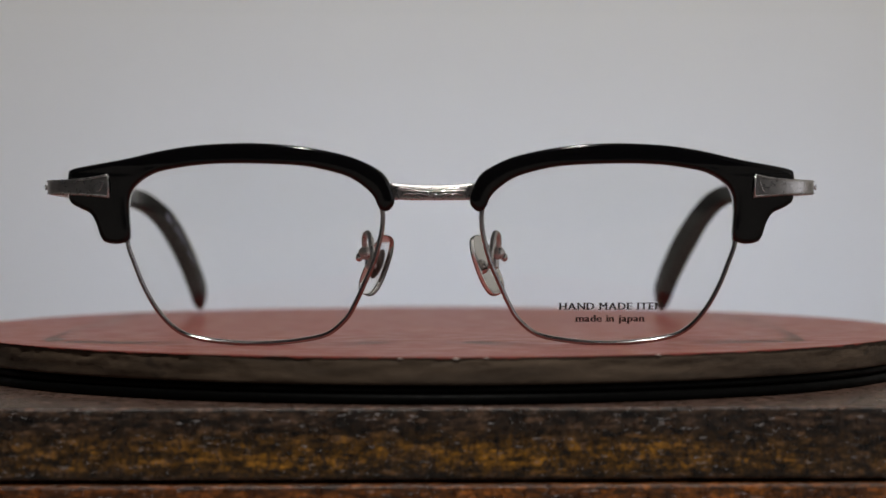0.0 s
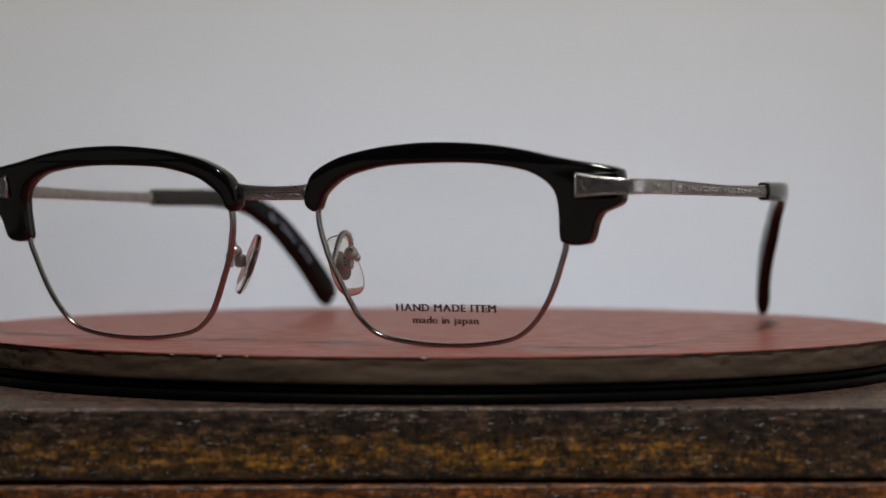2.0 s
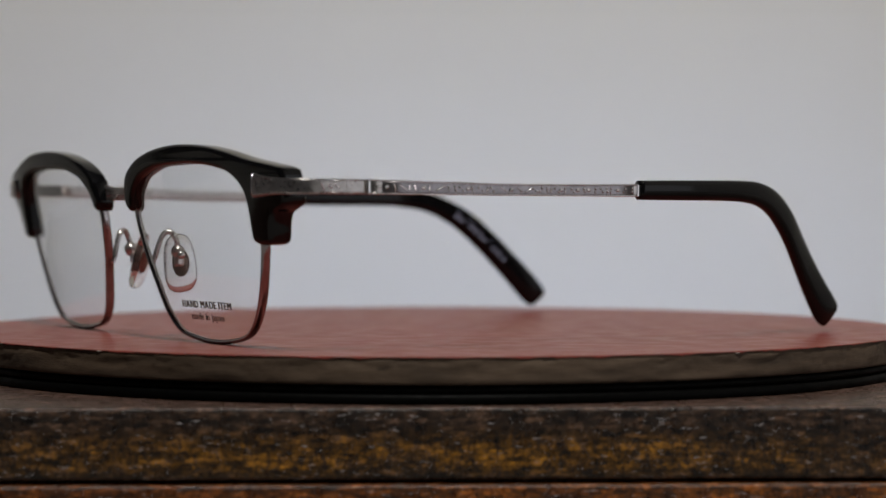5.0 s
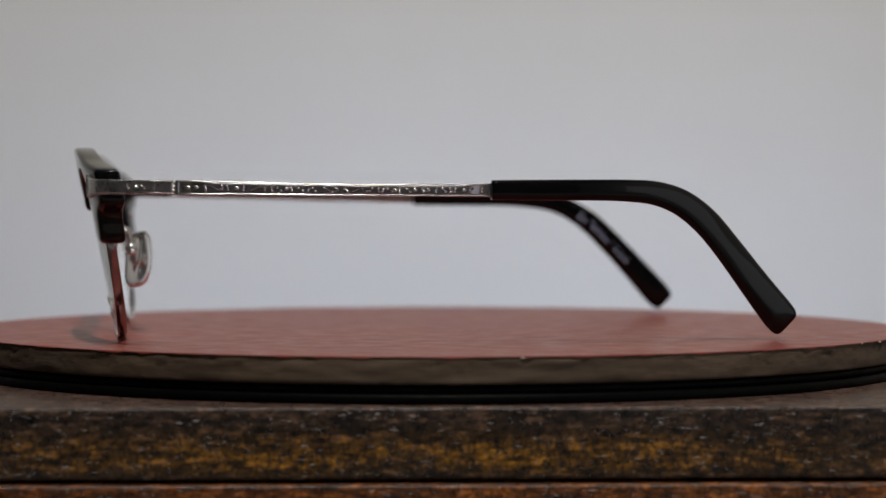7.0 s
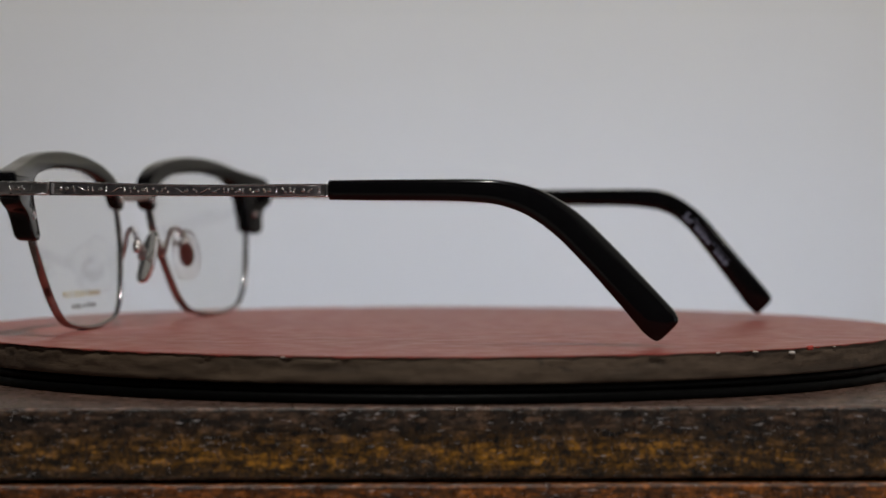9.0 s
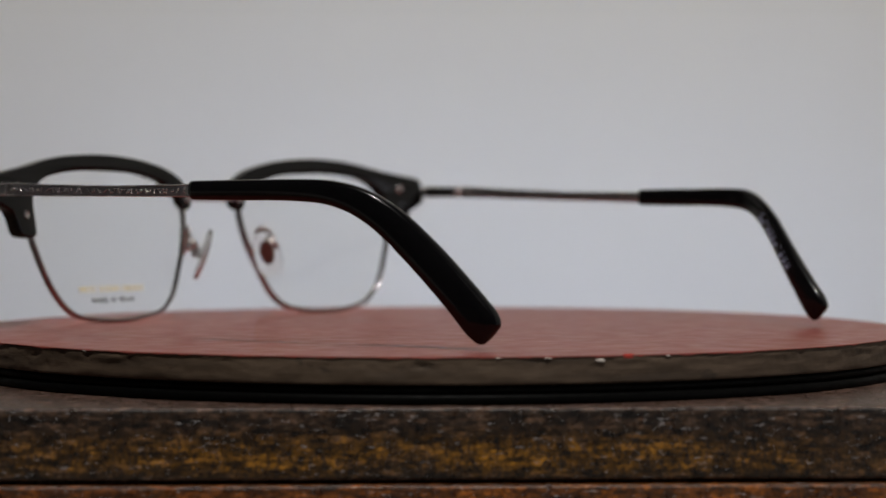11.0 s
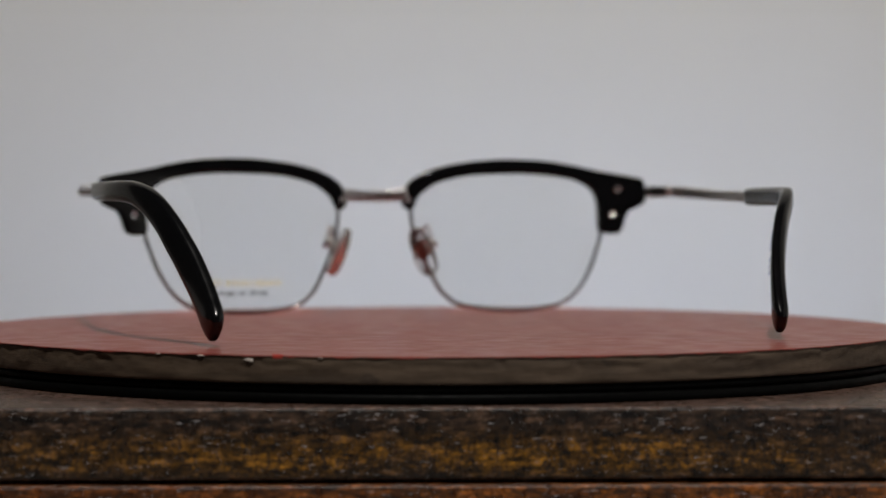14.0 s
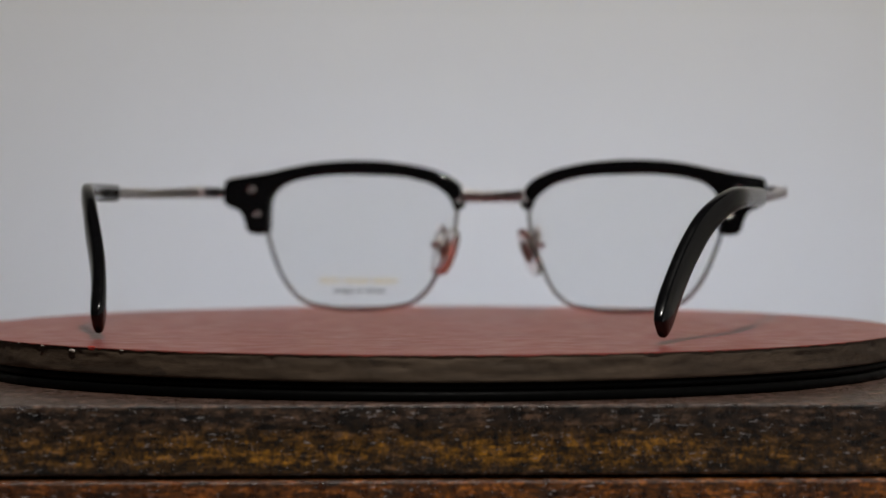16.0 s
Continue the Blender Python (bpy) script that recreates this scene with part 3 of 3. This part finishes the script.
def build_temple(root, s, start, plan, drop):
    """start: x at the tip's mouth; plan: rows of y, x of the black tip; drop: how far the arm hangs at its rear."""
    hx = 72.5

    def arm_row(y, z, h):
        k = (y + 55) / 58.0
        return (hx + (start - hx) * k + 0.5 * math.sin(math.pi * k), y, z - drop * max(0, k), h)
    rows = [arm_row(-55.8, 29.65, 1.36), arm_row(-40, 29.4, 1.22), arm_row(-26, 29.2, 1.1), arm_row(-10, 29.15, 1.15), arm_row(3.4, 29.15, 1.25)]
    arm = part("temple", plate_path(s, rows, 1.3), SILVER, root, "engraved antique silver temple arm")
    dense = spline(rows, 4)

    def outer(y):
        k = min(range(len(dense)), key=lambda i: abs(dense[i][1] - y))
        return dense[k]
    rails = []
    for e in (-1, 1):
        rails.append(tube([P(s, q[0] + 0.56, q[1], q[2] + e * (q[3] - 0.16)) for q in dense], 0.17 * MM, 6))
    for y in (-55.5, 2.0):
        q = outer(y)
        rails.append(box(P(s, q[0] + 0.6, y, q[2]), 0.4 * MM, 0.3 * MM, 2.2 * MM))
    part("border", join(rails), BRIGHT, arm, "polished raised border")
    field = [q for q in dense if -55.0 < q[1] < 1.8]
    part("recess", tube([P(s, q[0] + 0.62, q[1], q[2]) for q in field], 0, 8, sizes=[(0.05 * MM, (q[3] - 0.26) * MM) for q in field], e=6.0), TARNISH, arm, "darkened field behind the engraving")
    bm = ornament(random.Random(11 if s > 0 else 12), -53.5, 1.2, 0.0, 0.0, 0.75, s)
    for v in bm.verts:
        q = outer(v.co.y / MM)
        v.co.x += s * (q[0] + 0.69) * MM
        v.co.z += q[2] * MM
    part("engraving", bm, BRIGHT, arm, "raised scroll engraving")
    # end piece: flared plaque on the brow that wraps round to the hinge
    ends = [(60.0, -71.7, 29.95, 2.25), (62.8, -71.4, 29.8, 1.85), (66.0, -70.8, 29.75, 1.55), (69.0, -69.7, 29.7, 1.42), (70.9, -67.9, 29.7, 1.38), (71.8, -65.0, 29.7, 1.38), (72.3, -60, 29.68, 1.37), (72.5, -56.2, 29.66, 1.37)]
    end = part("end_piece", plate_path(s, ends, 1.1), SILVER, root, "flared antique silver end piece")
    bars = []
    for e in (-1, 1):
        bars.append(tube([P(s, x, y - 0.58, z + e * (h - 0.3)) for x, y, z, h in spline(ends[:3], 4)], 0.12 * MM, 6))
        bars.append(tube([P(s, x + 0.55, y, z + e * (h - 0.25)) for x, y, z, h in ends[5:]], 0.14 * MM, 6))
    bars.append(tube([P(s, 60.15, -72.35, 28.0), P(s, 60.05, -72.4, 30.0), P(s, 60.15, -72.35, 32.0)], 0.14 * MM, 6, up=(0, 1, 0)))
    scroll = spline(((61.0, 30.9), (61.6, 29.2), (62.4, 29.0), (62.6, 30.2), (63.4, 30.3), (63.8, 29.3), (64.8, 29.3), (65.4, 30.1)), 4)
    bars.append(tube([P(s, x, -72.3 + 0.17 * (x - 60), z) for x, z in scroll], 0.13 * MM, 6, up=(0, 1, 0)))
    bm = ornament(random.Random(21), -64.5, -56.4, 72.75, 29.68, 0.7, s)
    bars.append(bm)
    part("engraving", join(bars), BRIGHT, end, "raised scroll engraving")
    # hinge
    hin = part("hinge", box(P(s, 70.2, -61.5, 29.7), 2.0 * MM, 9.0 * MM, 2.3 * MM, 0.25 * MM), HINGE_DARK, root, "blackened inner hinge leaf")
    for dz in (-0.75, 0.0, 0.75):
        bm = bmesh.new()
        bmesh.ops.create_cone(bm, cap_ends=True, segments=16, radius1=0.95 * MM, radius2=0.95 * MM, depth=0.68 * MM)
        bm.transform(Matrix.Translation(P(s, 71.0, -56.2, 29.7 + dz)))
        part("barrel", finish(bm), SILVER, hin, "silver hinge barrel")
    # black tip, bent down behind the ear: y, z, half height, half thickness
    g = 1.0 if s > 0 else 0.88
    spine = ((2.7, 29.2, 1.85, 1.35), (9, 29.2, 1.92, 1.4), (16, 29.2, 1.97, 1.4), (23, 29.2, 2.0, 1.4), (29, 29.1, 2.1, 1.4), (34.8, 28.6, 2.3, 1.4), (40.3, 26.8, 2.6 * g, 1.45),
             (45.5, 23.2, 2.8 * g, 1.5), (50.4, 18.1, 2.9 * g, 1.55), (55.7, 11.9, 3.1 * g, 1.6), (60.1, 6.7, 3.35 * g, 1.65), (61.6, 4.95, 3.4 * g, 1.6), (62.8, 3.65, 3.2 * g, 1.35), (63.5, 2.95, 2.7 * g, 1.0), (63.7, 2.75, 1.8 * g, 0.6))
    if s < 0:
        spine = tuple((q[0] - 0.9 * min(1.0, max(0.0, (q[0] - 23) / 17)),) + q[1:] for q in spine)
    pts = spline(spine, 5)
    bend = spline([(2.7, start)] + list(plan), 8)

    def sx(y):
        return float(np.interp(y, [b[0] for b in bend], [b[1] for b in bend]))
    flat = [Vector((q[0], q[1] - drop * max(0.0, min(1.0, (58 - q[0]) / 26)))) for q in pts]
    path = [P(s, sx(q.x), q.x, q.y) for q in flat]
    rings = []
    for i, p in enumerate(flat):
        d = (flat[min(i + 1, len(flat) - 1)] - flat[max(i - 1, 0)]).normalized()
        up = Vector((-d.y, d.x))
        h, w = pts[i][2], pts[i][3]
        ring = []
        for a, b in section(1.0, 1.0, 24, 3.4):
            # the lower outer edge is bevelled away
            if a > 0 and b < -0.35:
                a *= 1 - 0.5 * (-b - 0.35)
            q = p + up * b * h
            ring.append(P(s, sx(q.x) + a * w, q.x, q.y))
        rings.append(ring)
    part("temple_tip", loft(rings), SLEEVE, arm, "black acetate temple tip, bent down")
    # rows of print on the inner side of the tip, unreadable
    if s < 0:
        bars = []
        for row in (-0.6, 0.6):
            for k in range(9):
                y = 43.8 + k * 1.25 + 0.3 * row
                q = min(range(len(pts)), key=lambda i: abs(pts[i][0] - y))
                d = (path[q + 1] - path[q - 1]).normalized()
                inn = Vector((1, 0, 0))
                inn = (inn - d * inn.dot(d)).normalized()
                tp = inn.cross(d)
                m = Matrix((d, tp, inn)).transposed().to_4x4()
                bars.append(box(path[q] + inn * (pts[q][3] + 0.03) * MM + tp * row * MM, 0.9 * MM, 0.6 * MM, 0.06 * MM, rot=m))
        part("print_marks", join(bars), WHITE_PRINT, arm, "small pale print on the inner side")
    return arm


def build_spectacles():
    root = new("spectacles")
    tagged(root, "black browline spectacles with engraved silver metal parts", "glasses")
    for s in (1, -1):
        build_brow(root, s)
        build_rim(root, s)
        lens = build_lens(root, s)
        if s > 0:
            print_line(lens, "HAND MADE ITEM", 23.6, 43.5, 6.75, INK, "small dark capital lettering", 1.95, 0.17)
            print_line(lens, "HAND MADE ITEM", 23.6, 43.5, 6.75, GOLD, "gilt underside of the capital lettering", 1.95, 0.17, 1.06)
            print_line(lens, "made in japan", 26.7, 40.0, 4.5, INK, "small dark lettering", 1.85, 0.11)
        build_nose_pad(root, s)
    build_temple(root, 1, 73.8, ((20, 72.3), (34, 69.2), (45.6, 64.4), (50.7, 61.8), (55.2, 59.6), (60, 57.9), (64, 56.9)), 0.0)
    build_temple(root, -1, 70.0, ((20, 68.6), (34, 66.6), (45.6, 60.8), (50.7, 58.3), (55.2, 56.5), (60, 55.0), (64, 54.2)), 1.0)
    build_bridge(root)
    return root


SPECTACLES = build_spectacles()


# ------------------------------------------------------------------ what turns
def motions():
    times = [k * 0.5 for k in range(33)]
    walk(ROUND_BOARD, [(t, pose(0, 0, 0, 0, 0, -turn(t))) for t in times])
    walk(SPECTACLES, [(t, pose(0, 0, 0, 0, 0, 0.548 - turn(t)) @ pose(-0.00124, 0, 0)) for t in times])


motions()
